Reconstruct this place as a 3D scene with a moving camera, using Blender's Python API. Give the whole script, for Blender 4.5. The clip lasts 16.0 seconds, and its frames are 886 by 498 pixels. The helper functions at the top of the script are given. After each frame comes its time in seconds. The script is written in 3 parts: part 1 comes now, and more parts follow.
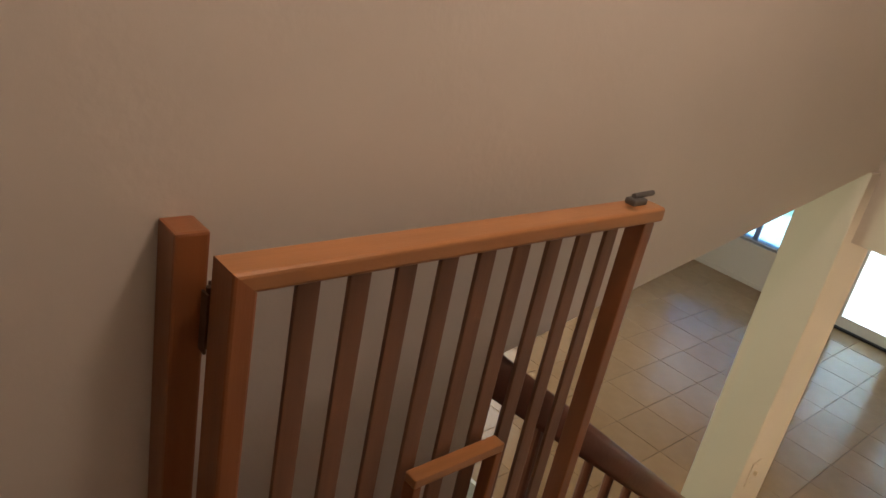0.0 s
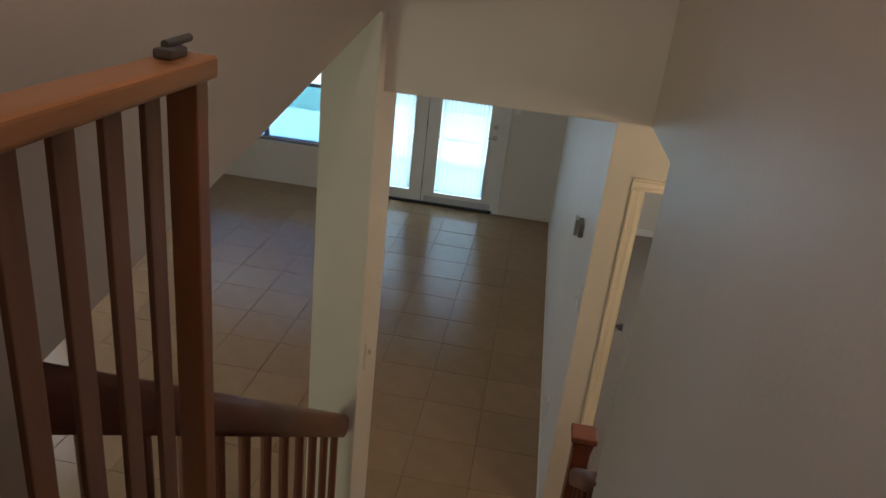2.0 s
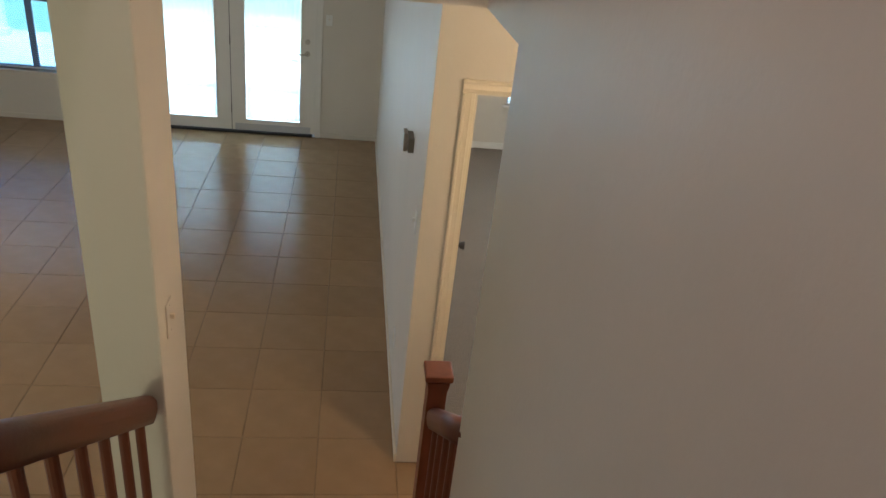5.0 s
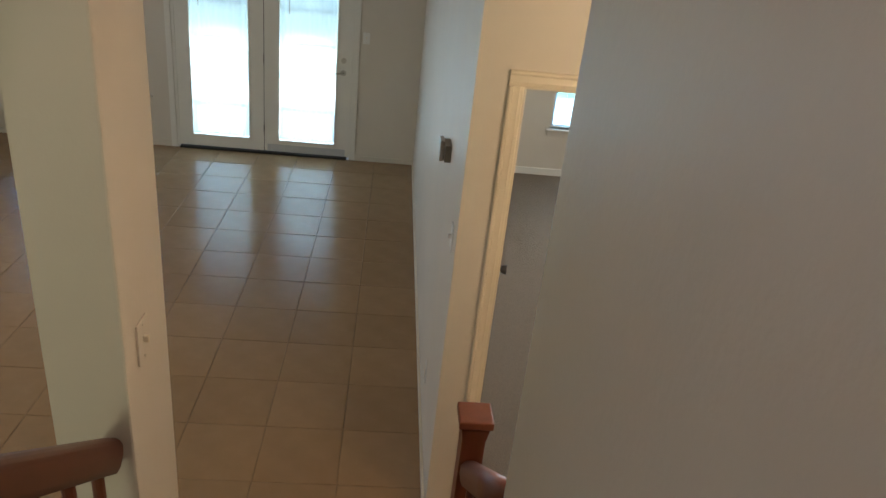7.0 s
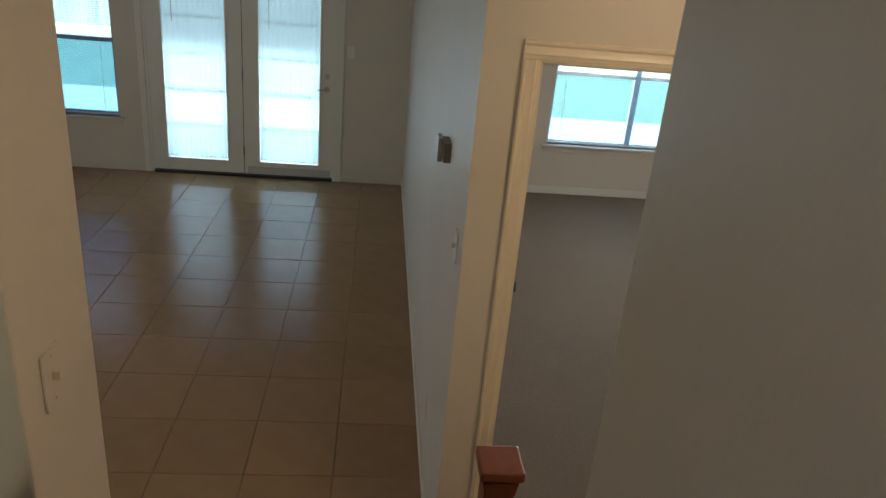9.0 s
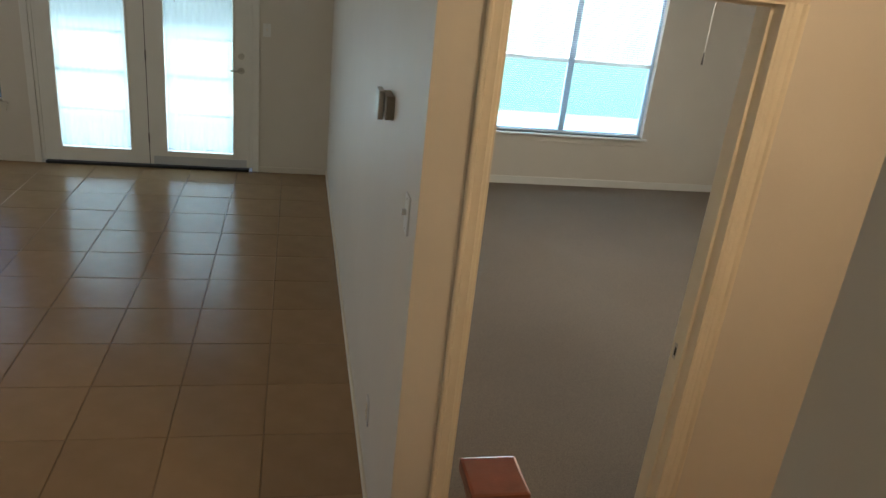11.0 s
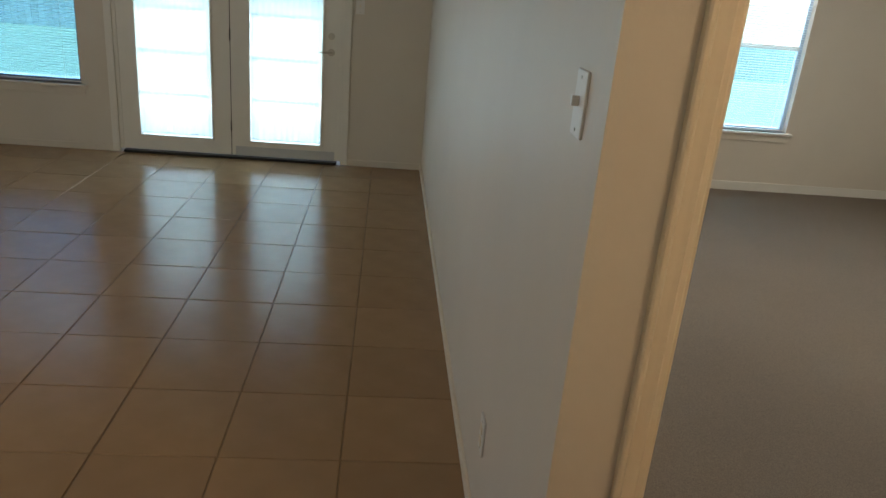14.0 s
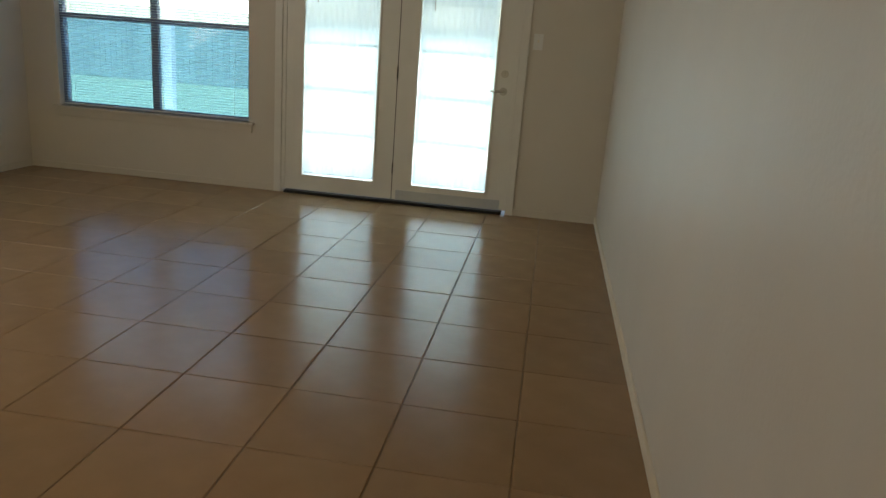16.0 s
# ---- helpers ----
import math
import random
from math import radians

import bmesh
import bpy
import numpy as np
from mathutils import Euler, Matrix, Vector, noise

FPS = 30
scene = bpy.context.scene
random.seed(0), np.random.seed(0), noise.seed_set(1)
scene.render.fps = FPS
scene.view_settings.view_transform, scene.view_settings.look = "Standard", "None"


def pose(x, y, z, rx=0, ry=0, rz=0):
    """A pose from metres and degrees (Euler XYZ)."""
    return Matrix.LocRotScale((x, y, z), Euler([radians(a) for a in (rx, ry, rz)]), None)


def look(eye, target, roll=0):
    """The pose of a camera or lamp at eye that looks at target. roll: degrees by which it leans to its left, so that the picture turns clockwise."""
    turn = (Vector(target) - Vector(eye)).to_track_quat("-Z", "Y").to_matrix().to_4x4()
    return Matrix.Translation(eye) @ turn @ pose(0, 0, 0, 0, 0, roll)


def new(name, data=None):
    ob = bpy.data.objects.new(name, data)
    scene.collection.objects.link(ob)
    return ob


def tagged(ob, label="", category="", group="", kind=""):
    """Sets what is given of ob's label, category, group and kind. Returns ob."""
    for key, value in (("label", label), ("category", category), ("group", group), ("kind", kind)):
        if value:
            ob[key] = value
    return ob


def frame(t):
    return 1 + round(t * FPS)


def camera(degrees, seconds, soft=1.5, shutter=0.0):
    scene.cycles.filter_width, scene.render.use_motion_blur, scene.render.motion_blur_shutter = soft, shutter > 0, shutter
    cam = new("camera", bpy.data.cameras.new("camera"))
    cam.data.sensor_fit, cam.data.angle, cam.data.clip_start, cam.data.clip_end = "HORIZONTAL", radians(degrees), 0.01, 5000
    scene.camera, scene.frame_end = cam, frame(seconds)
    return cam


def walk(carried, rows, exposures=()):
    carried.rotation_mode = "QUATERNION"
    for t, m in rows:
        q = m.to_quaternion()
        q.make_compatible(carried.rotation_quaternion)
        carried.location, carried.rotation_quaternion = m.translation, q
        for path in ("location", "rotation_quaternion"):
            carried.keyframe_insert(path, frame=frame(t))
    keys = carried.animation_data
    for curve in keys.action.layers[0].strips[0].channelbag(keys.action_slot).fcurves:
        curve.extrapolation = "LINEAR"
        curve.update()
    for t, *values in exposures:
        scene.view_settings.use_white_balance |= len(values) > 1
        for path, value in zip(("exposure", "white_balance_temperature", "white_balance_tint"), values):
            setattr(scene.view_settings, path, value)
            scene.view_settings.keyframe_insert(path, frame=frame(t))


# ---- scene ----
cam = camera(62.7, 16.0)

PATH = [
    (0, (-0.131, -3.692, 3.27), (-1.439, -2.39, 2.498), 11.5),
    (0.5, (-0.178, -3.649, 3.205), (-1.259, -2.158, 2.424), 8.8),
    (1, (-0.283, -3.535, 3.1), (-1.196, -1.913, 2.367), 4.6),
    (1.5, (-0.314, -3.456, 3.088), (-0.969, -1.718, 2.345), 4.3),
    (2, (-0.373, -3.374, 3.065), (-0.567, -1.543, 2.285), 6.5),
    (2.5, (-0.444, -3.313, 3.024), (-0.298, -1.531, 2.127), 6.2),
    (3, (-0.382, -3.315, 3.024), (-0.14, -1.581, 2.058), 7.2),
    (3.5, (-0.361, -3.261, 3.025), (-0.046, -1.525, 2.084), 7.8),
    (6, (-0.336, -2.755, 2.743), (-0.1, -0.982, 1.847), 6.6),
    (6.5, (-0.311, -2.651, 2.674), (-0.108, -0.859, 1.81), 6.9),
    (7, (-0.296, -2.592, 2.634), (-0.124, -0.789, 1.787), 6.3),
    (7.5, (-0.312, -2.526, 2.586), (-0.159, -0.712, 1.756), 5.9),
    (8, (-0.336, -2.451, 2.545), (-0.199, -0.63, 1.73), 5.8),
    (8.5, (-0.331, -2.375, 2.495), (-0.194, -0.546, 1.697), 5.5),
    (9, (-0.303, -2.201, 2.373), (-0.104, -0.365, 1.605), 5.2),
    (9.5, (-0.32, -2.125, 2.335), (-0.031, -0.294, 1.584), 5.3),
    (12, (-0.345, -1.537, 1.863), (0.079, 0.271, 1.121), 6.5),
    (12.5, (-0.36, -1.407, 1.764), (0.03, 0.406, 1.015), 6.1),
    (13, (-0.35, -1.291, 1.696), (-0.018, 0.535, 0.951), 5.3),
    (13.5, (-0.316, -1.174, 1.63), (-0.072, 0.677, 0.912), 4.9),
    (14, (-0.34, -1.101, 1.58), (-0.161, 0.768, 0.891), 5.0),
    (14.5, (-0.402, -0.945, 1.446), (-0.282, 0.946, 0.807), 5.1),
    (15, (-0.404, -0.837, 1.411), (-0.369, 1.062, 0.784), 5.0),
    (15.5, (-0.4, -0.647, 1.301), (-0.461, 1.265, 0.718), 4.7),
    (16, (-0.432, -0.484, 1.249), (-0.684, 1.426, 0.713), 4.4),
]
EXPO = [(0.0, 2.86), (0.5, 2.62), (1.0, 2.40), (1.5, 2.15), (2.0, 1.95), (2.5, 2.2), (3.0, 2.55), (3.5, 2.6), (7.0, 2.45), (8.0, 2.2), (8.5, 2.05), (9.0, 1.84), (9.5, 1.75), (12.0, 2.35), (12.5, 2.4), (13.5, 2.3), (14.0, 2.18), (15.0, 2.22), (16.0, 2.14)]
walk(cam, [(t, look(eye, target, roll)) for t, eye, target, roll in PATH], [(t, e, 5600 + 650 * max(0, 1 - t / 1.2) + 300 * min(1, max(0, (t - 5) / 1.5)) + 300 * min(1, max(0, (t - 9.5) / 2.5)) + 700 * max(0, t - 14.0) / 2, 12) for t, e in EXPO])

# ---- light ----
world = bpy.data.worlds.new("world")
scene.world = world
world.use_nodes = True
wn, wl = world.node_tree.nodes, world.node_tree.links
sky = wn.new("ShaderNodeTexSky")
sky.sky_type = "NISHITA"
sky.sun_disc = False
sky.sun_elevation, sky.sun_rotation = radians(70), radians(151)
wl.new(sky.outputs[0], wn["Background"].inputs["Color"])
wn["Background"].inputs["Strength"].default_value = 0.15

sun = new("sun", bpy.data.lights.new("sun", "SUN"))
sun.data.energy, sun.data.angle, sun.data.color = 5.0, radians(0.5), (1.0, 0.95, 0.87)
sun.matrix_world = look((2.5, -0.5, 14.0), (0, 4, 0))


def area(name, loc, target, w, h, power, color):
    """A rectangular lamp that stands for the sky seen through an opening, or for added fill."""
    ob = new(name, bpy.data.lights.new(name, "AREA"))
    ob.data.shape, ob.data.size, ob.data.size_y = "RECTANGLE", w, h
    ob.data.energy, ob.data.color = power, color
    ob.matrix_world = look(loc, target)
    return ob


YF = 5.17          # inner face of the far wall
H1, HL, H2, FL2 = 2.595, 2.98, 5.2, 2.82
XLIV, XBED = -4.80, 4.45
for n, x in (("sky_door", -2.09), ("sky_door", -1.18)):
    area(n, (x, YF + 0.14, 0.72), (x, YF - 1, 0.72), 0.59, 1.12, 2.4, (0.80, 0.96, 1.0))
area("sky_window", (-3.71, YF + 0.14, 1.30), (-3.71, YF - 1.0, 1.30), 1.5, 1.4, 1.6, (0.80, 0.93, 1.0))
area("sky_bedroom", (2.37, YF + 0.14, 1.30), (2.37, YF - 1.0, 1.30), 1.6, 1.4, 22, (0.96, 0.97, 0.96))
# fill lamps added at windowless living room walls, out of the walk's view
area("fill_living_side", (XLIV + 0.05, 1.2, 1.6), (0, 1.0, 0.8), 2.6, 1.5, 9, (1.0, 0.96, 0.90))
area("fill_living_back", (-2.6, -5.1, 1.6), (-1.6, -1.0, 1.3), 2.2, 1.5, 9, (1.0, 0.94, 0.58))
# unseen fill added under the bedroom ceiling to brighten its walls
area("fill_bedroom", (2.3, 2.3, 2.52), (2.3, 2.31, 0), 0.4, 0.4, 6.5, (1.0, 0.89, 0.66))
lamp_up = new("lamp_upstairs", bpy.data.lights.new("lamp_upstairs", "POINT"))
lamp_up.data.energy, lamp_up.data.color, lamp_up.data.shadow_soft_size = 3.6, (1.0, 0.77, 0.63), 0.07
lamp_up.location = (-0.46, -2.82, 4.25)
lamp_low = new("lamp_passage", bpy.data.lights.new("lamp_passage", "POINT"))
lamp_low.data.energy, lamp_low.data.color, lamp_low.data.shadow_soft_size = 6.0, (1.0, 0.72, 0.42), 0.12
lamp_low.location = (0.9, -1.2, 2.45)


# ---- materials ----
def mat(name, color, rough=0.5, spec=0.5, metal=0.0, scale=8.0, amount=0.06, bump=0.0, bscale=120.0, rnd=0.0, coat=0.0, stretch=(1, 1, 1), dark=None, blotch=0.0, knots=False):
    m = bpy.data.materials.new(name)
    m.use_nodes = True
    n, l = m.node_tree.nodes, m.node_tree.links
    b = n["Principled BSDF"]
    b.inputs["Roughness"].default_value = rough
    b.inputs["Specular IOR Level"].default_value = spec
    b.inputs["Metallic"].default_value = metal
    b.inputs["Coat Weight"].default_value = coat
    b.inputs["Coat Roughness"].default_value = 0.15
    tc = n.new("ShaderNodeTexCoord")
    mp = n.new("ShaderNodeMapping")
    mp.inputs["Scale"].default_value = stretch
    l.new(tc.outputs["Object"], mp.inputs["Vector"])
    big = n.new("ShaderNodeTexNoise")
    big.inputs["Scale"].default_value = scale
    big.inputs["Detail"].default_value = 5
    l.new(mp.outputs[0], big.inputs["Vector"])
    ramp = n.new("ShaderNodeMix")
    ramp.data_type = "RGBA"
    dk = dark or tuple(c * (1 - 2 * amount) for c in color)
    ramp.inputs["A"].default_value = (*dk, 1)
    ramp.inputs["B"].default_value = (*[min(1, c * (1 + amount)) for c in color], 1)
    l.new(big.outputs["Fac"], ramp.inputs["Factor"])
    out = ramp.outputs["Result"]
    if blotch:
        big2 = n.new("ShaderNodeTexNoise")
        big2.inputs["Scale"].default_value = 0.9
        big2.inputs["Detail"].default_value = 3
        l.new(tc.outputs["Object"], big2.inputs["Vector"])
        mr = n.new("ShaderNodeMapRange")
        mr.inputs["From Min"].default_value, mr.inputs["From Max"].default_value = 0.3, 0.7
        mr.inputs["To Min"].default_value, mr.inputs["To Max"].default_value = 1 - blotch, 1 + blotch
        l.new(big2.outputs["Fac"], mr.inputs["Value"])
        hsv = n.new("ShaderNodeHueSaturation")
        l.new(mr.outputs[0], hsv.inputs["Value"])
        l.new(out, hsv.inputs["Color"])
        out = hsv.outputs[0]
    if rnd:
        oi = n.new("ShaderNodeObjectInfo")
        mr = n.new("ShaderNodeMapRange")
        mr.inputs["To Min"].default_value, mr.inputs["To Max"].default_value = 1 - rnd, 1 + rnd
        l.new(oi.outputs["Random"], mr.inputs["Value"])
        hsv = n.new("ShaderNodeHueSaturation")
        l.new(mr.outputs[0], hsv.inputs["Value"])
        l.new(out, hsv.inputs["Color"])
        out = hsv.outputs[0]
    if knots:
        vo = n.new("ShaderNodeTexVoronoi")
        vo.inputs["Scale"].default_value = 3.2
        vo.inputs["Randomness"].default_value = 1.0
        l.new(tc.outputs["Object"], vo.inputs["Vector"])
        kr = n.new("ShaderNodeMapRange")
        kr.inputs["From Min"].default_value, kr.inputs["From Max"].default_value = 0.02, 0.06
        kr.inputs["To Min"].default_value, kr.inputs["To Max"].default_value = 0.25, 1.0
        l.new(vo.outputs["Distance"], kr.inputs["Value"])
        hk = n.new("ShaderNodeHueSaturation")
        l.new(kr.outputs[0], hk.inputs["Value"])
        l.new(out, hk.inputs["Color"])
        out = hk.outputs[0]
    l.new(out, b.inputs["Base Color"])
    if bump:
        fine = n.new("ShaderNodeTexNoise")
        fine.inputs["Scale"].default_value = bscale
        fine.inputs["Detail"].default_value = 3
        l.new(mp.outputs[0], fine.inputs["Vector"])
        bp = n.new("ShaderNodeBump")
        bp.inputs["Strength"].default_value = bump
        bp.inputs["Distance"].default_value = 0.01
        l.new(fine.outputs["Fac"], bp.inputs["Height"])
        l.new(bp.outputs[0], b.inputs["Normal"])
    return m


M_WALL = mat("wall_paint", (0.64, 0.59, 0.515), 0.46, 0.4, scale=3, amount=0.03, bump=0.07, bscale=55, blotch=0.025)
M_CEIL = mat("ceiling_paint", (0.75, 0.71, 0.64), 0.8, 0.3, scale=4, amount=0.03, bump=0.4, bscale=60)
M_TRIM = mat("trim_paint", (0.74, 0.66, 0.52), 0.35, 0.5, scale=6, amount=0.03, bump=0.05, bscale=40)
M_DOORP = mat("door_paint", (0.74, 0.72, 0.67), 0.35, 0.5, scale=6, amount=0.03, bump=0.05, bscale=40)
M_TILE = mat("ceramic_tile", (0.33, 0.210, 0.111), 0.21, 0.22, scale=7, amount=0.10, bump=0.06, bscale=18, rnd=0.05)
M_GROUT = mat("grout", (0.25, 0.168, 0.098), 0.85, 0.3, scale=5, amount=0.3, bump=0.3, bscale=300)
M_CARPET = mat("carpet", (0.30, 0.245, 0.195), 0.95, 0.1, scale=260, amount=0.32, bump=1.0, bscale=420, blotch=0.06)
M_CARPETP = mat("pale_carpet", (0.42, 0.41, 0.36), 0.95, 0.1, scale=200, amount=0.2, bump=0.8, bscale=380, blotch=0.05)
M_WOOD = mat("red_brown_wood", (0.17, 0.050, 0.024), 0.32, 0.5, scale=5, amount=0.25, bump=0.08, bscale=60, stretch=(6, 6, 0.8), coat=0.2)
M_WOODR = mat("rail_wood", (0.15, 0.046, 0.023), 0.38, 0.5, scale=5, amount=0.25, bump=0.08, bscale=60, stretch=(6, 0.8, 0.8), coat=0.05)
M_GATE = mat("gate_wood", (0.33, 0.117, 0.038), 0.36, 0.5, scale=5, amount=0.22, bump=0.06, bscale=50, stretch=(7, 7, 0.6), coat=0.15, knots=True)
# gate wood for the upper bars, light from above put into its colour
M_GATELIT = mat("gate_lit_rail_wood", (0.47, 0.205, 0.070), 0.30, 0.5, scale=5, amount=0.2, bump=0.06, bscale=50, stretch=(7, 0.7, 7), coat=0.3, knots=True)
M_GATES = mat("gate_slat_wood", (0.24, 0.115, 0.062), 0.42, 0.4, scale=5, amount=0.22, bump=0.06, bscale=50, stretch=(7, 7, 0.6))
M_METAL = mat("brushed_metal", (0.55, 0.52, 0.47), 0.3, 0.5, metal=1.0, scale=30, amount=0.1)
M_SWEEP = mat("kick_strip_metal", (0.50, 0.51, 0.54), 0.35, 0.5, metal=0.3, scale=30, amount=0.05)
M_DARKM = mat("dark_metal", (0.10, 0.09, 0.085), 0.4, 0.5, metal=0.8, scale=30, amount=0.2)
M_PLATE = mat("plate_plastic", (0.72, 0.71, 0.68), 0.35, 0.5, scale=20, amount=0.02)
M_GREY = mat("grey_plastic", (0.22, 0.20, 0.17), 0.4, 0.5, scale=20, amount=0.1)
M_SEAL = mat("rubber_seal", (0.02, 0.017, 0.015), 0.6, 0.3, scale=20, amount=0.2)
M_ALU = mat("window_frame_metal", (0.16, 0.19, 0.27), 0.4, 0.5, scale=20, amount=0.1)
M_ALUB = mat("pale_window_frame_metal", (0.42, 0.50, 0.62), 0.4, 0.5, scale=20, amount=0.08)
M_HINGE = mat("hinge_metal", (0.13, 0.075, 0.045), 0.4, 0.5, metal=0.6, scale=30, amount=0.2)
M_LATCH = mat("latch_metal", (0.15, 0.145, 0.135), 0.45, 0.5, metal=0.4, scale=30, amount=0.15)
M_CONC = mat("patio_concrete", (0.55, 0.54, 0.51), 0.8, 0.3, scale=3, amount=0.1, bump=0.2)
M_GRASS = mat("lawn", (0.24, 0.31, 0.22), 0.9, 0.2, scale=9, amount=0.3, bump=0.5, bscale=60)
M_FENCE = mat("fence_wood", (0.36, 0.44, 0.40), 0.8, 0.2, scale=6, amount=0.2, rnd=0.12, stretch=(5, 5, 0.5))


def sheer(name, color, alpha, scale=0.0):
    """Thin cloth or slat that lets daylight glow through."""
    m = bpy.data.materials.new(name)
    m.use_nodes = True
    n, l = m.node_tree.nodes, m.node_tree.links
    for x in list(n):
        if x.type == "BSDF_PRINCIPLED":
            n.remove(x)
    out = n["Material Output"]
    d, t, tr = n.new("ShaderNodeBsdfDiffuse"), n.new("ShaderNodeBsdfTranslucent"), n.new("ShaderNodeBsdfTransparent")
    d.inputs[0].default_value = (*color, 1)
    t.inputs[0].default_value = (*color, 1)
    a, b = n.new("ShaderNodeMixShader"), n.new("ShaderNodeMixShader")
    a.inputs[0].default_value = 0.6
    b.inputs[0].default_value = alpha
    if scale:
        tc, w = n.new("ShaderNodeTexCoord"), n.new("ShaderNodeTexNoise")
        mp = n.new("ShaderNodeMapping")
        mp.inputs["Scale"].default_value = (scale, 1, 0.3)
        l.new(tc.outputs["Object"], mp.inputs["Vector"])
        l.new(mp.outputs[0], w.inputs["Vector"])
        w.inputs["Scale"].default_value = 1.0
        mr = n.new("ShaderNodeMapRange")
        mr.inputs["From Min"].default_value, mr.inputs["From Max"].default_value = 0.35, 0.65
        mr.inputs["To Min"].default_value, mr.inputs["To Max"].default_value = max(0, alpha - 0.03), alpha + 0.03
        l.new(w.outputs["Fac"], mr.inputs["Value"])
        l.new(mr.outputs[0], b.inputs[0])
    l.new(d.outputs[0], a.inputs[1])
    l.new(t.outputs[0], a.inputs[2])
    l.new(tr.outputs[0], b.inputs[1])
    l.new(a.outputs[0], b.inputs[2])
    l.new(b.outputs[0], out.inputs["Surface"])
    return m


M_SHEER = sheer("sheer_fabric", (0.72, 0.84, 0.87), 0.92, 9.0)
M_SLAT = sheer("blind_slat", (0.80, 0.92, 0.95), 0.93)


def glass_mat():
    m = bpy.data.materials.new("glass")
    m.use_nodes = True
    n, l = m.node_tree.nodes, m.node_tree.links
    n.remove(n["Principled BSDF"])
    g, t, mx, fr = n.new("ShaderNodeBsdfGlossy"), n.new("ShaderNodeBsdfTransparent"), n.new("ShaderNodeMixShader"), n.new("ShaderNodeFresnel")
    g.inputs["Roughness"].default_value = 0.02
    t.inputs[0].default_value = (0.95, 0.98, 0.97, 1)
    fr.inputs[0].default_value = 1.45
    l.new(fr.outputs[0], mx.inputs[0])
    l.new(t.outputs[0], mx.inputs[1])
    l.new(g.outputs[0], mx.inputs[2])
    l.new(mx.outputs[0], n["Material Output"].inputs["Surface"])
    return m


M_GLASS = glass_mat()


def screen_mat(name, tint, mix):
    m = bpy.data.materials.new(name)
    m.use_nodes = True
    n, l = m.node_tree.nodes, m.node_tree.links
    n.remove(n["Principled BSDF"])
    t, d, mx = n.new("ShaderNodeBsdfTransparent"), n.new("ShaderNodeBsdfDiffuse"), n.new("ShaderNodeMixShader")
    t.inputs[0].default_value = tint
    d.inputs[0].default_value = (0.05, 0.06, 0.06, 1)
    mx.inputs[0].default_value = mix
    l.new(t.outputs[0], mx.inputs[1])
    l.new(d.outputs[0], mx.inputs[2])
    l.new(mx.outputs[0], n["Material Output"].inputs["Surface"])
    return m


M_SCREEN = screen_mat("insect_screen", (0.50, 0.70, 0.84, 1), 0.12)
M_SCREENB = screen_mat("pale_insect_screen", (0.66, 0.82, 0.90, 1), 0.06)


# ---- mesh helpers ----
def box(bm, x0, x1, y0, y1, z0, z1, bevel=0.0):
    r = bmesh.ops.create_cube(bm, size=1.0)
    vs = r["verts"]
    for v in vs:
        v.co = Vector((x0 + (v.co.x + 0.5) * (x1 - x0), y0 + (v.co.y + 0.5) * (y1 - y0), z0 + (v.co.z + 0.5) * (z1 - z0)))
    if bevel:
        es = list({e for v in vs for e in v.link_edges})
        bmesh.ops.bevel(bm, geom=es, offset=bevel, segments=2, affect="EDGES", profile=0.6)
    return vs


def prism(bm, outline, axis, a, b):
    """An outline of (u, v) pairs pushed from a to b along the axis x, y or z."""
    def place(u, v, w):
        return {"x": (w, u, v), "y": (u, w, v), "z": (u, v, w)}[axis]
    lo = [bm.verts.new(place(u, v, a)) for u, v in outline]
    hi = [bm.verts.new(place(u, v, b)) for u, v in outline]
    n = len(outline)
    bm.faces.new(lo), bm.faces.new(hi[::-1])
    for i in range(n):
        bm.faces.new((lo[i], hi[i], hi[(i + 1) % n], lo[(i + 1) % n]))
    bmesh.ops.recalc_face_normals(bm, faces=bm.faces[:])


def tube(bm, p, q, r, seg=10, r2=None):
    p, q = Vector(p), Vector(q)
    d = q - p
    m = Matrix.Translation((p + q) / 2) @ d.to_track_quat("Z", "Y").to_matrix().to_4x4()
    bmesh.ops.create_cone(bm, cap_ends=True, segments=seg, radius1=r, radius2=r if r2 is None else r2, depth=d.length, matrix=m)


def part(name, bm, material, parent=None, label="", smooth=False):
    me = bpy.data.meshes.new(name)
    bm.normal_update()
    bm.to_mesh(me)
    bm.free()
    me.materials.append(material)
    if smooth:
        for p in me.polygons:
            p.use_smooth = True
    ob = new(name, me)
    if parent:
        ob.parent = parent
        ob.matrix_parent_inverse = Matrix.Translation(-parent.location)
    if label:
        ob["label"] = label
    return ob


def thing(name, label, category, loc=(0, 0, 0), group="", kind=""):
    ob = new(name)
    ob.location = loc
    return tagged(ob, label, category, group, kind)


def slab(name, boxes, material, label="", bevel=0.0, parent=None):
    bm = bmesh.new()
    for b in boxes:
        box(bm, *b, bevel=bevel)
    ob = part(name, bm, material, parent)
    if parent is None:
        tagged(ob, label, kind="structure")
    return ob


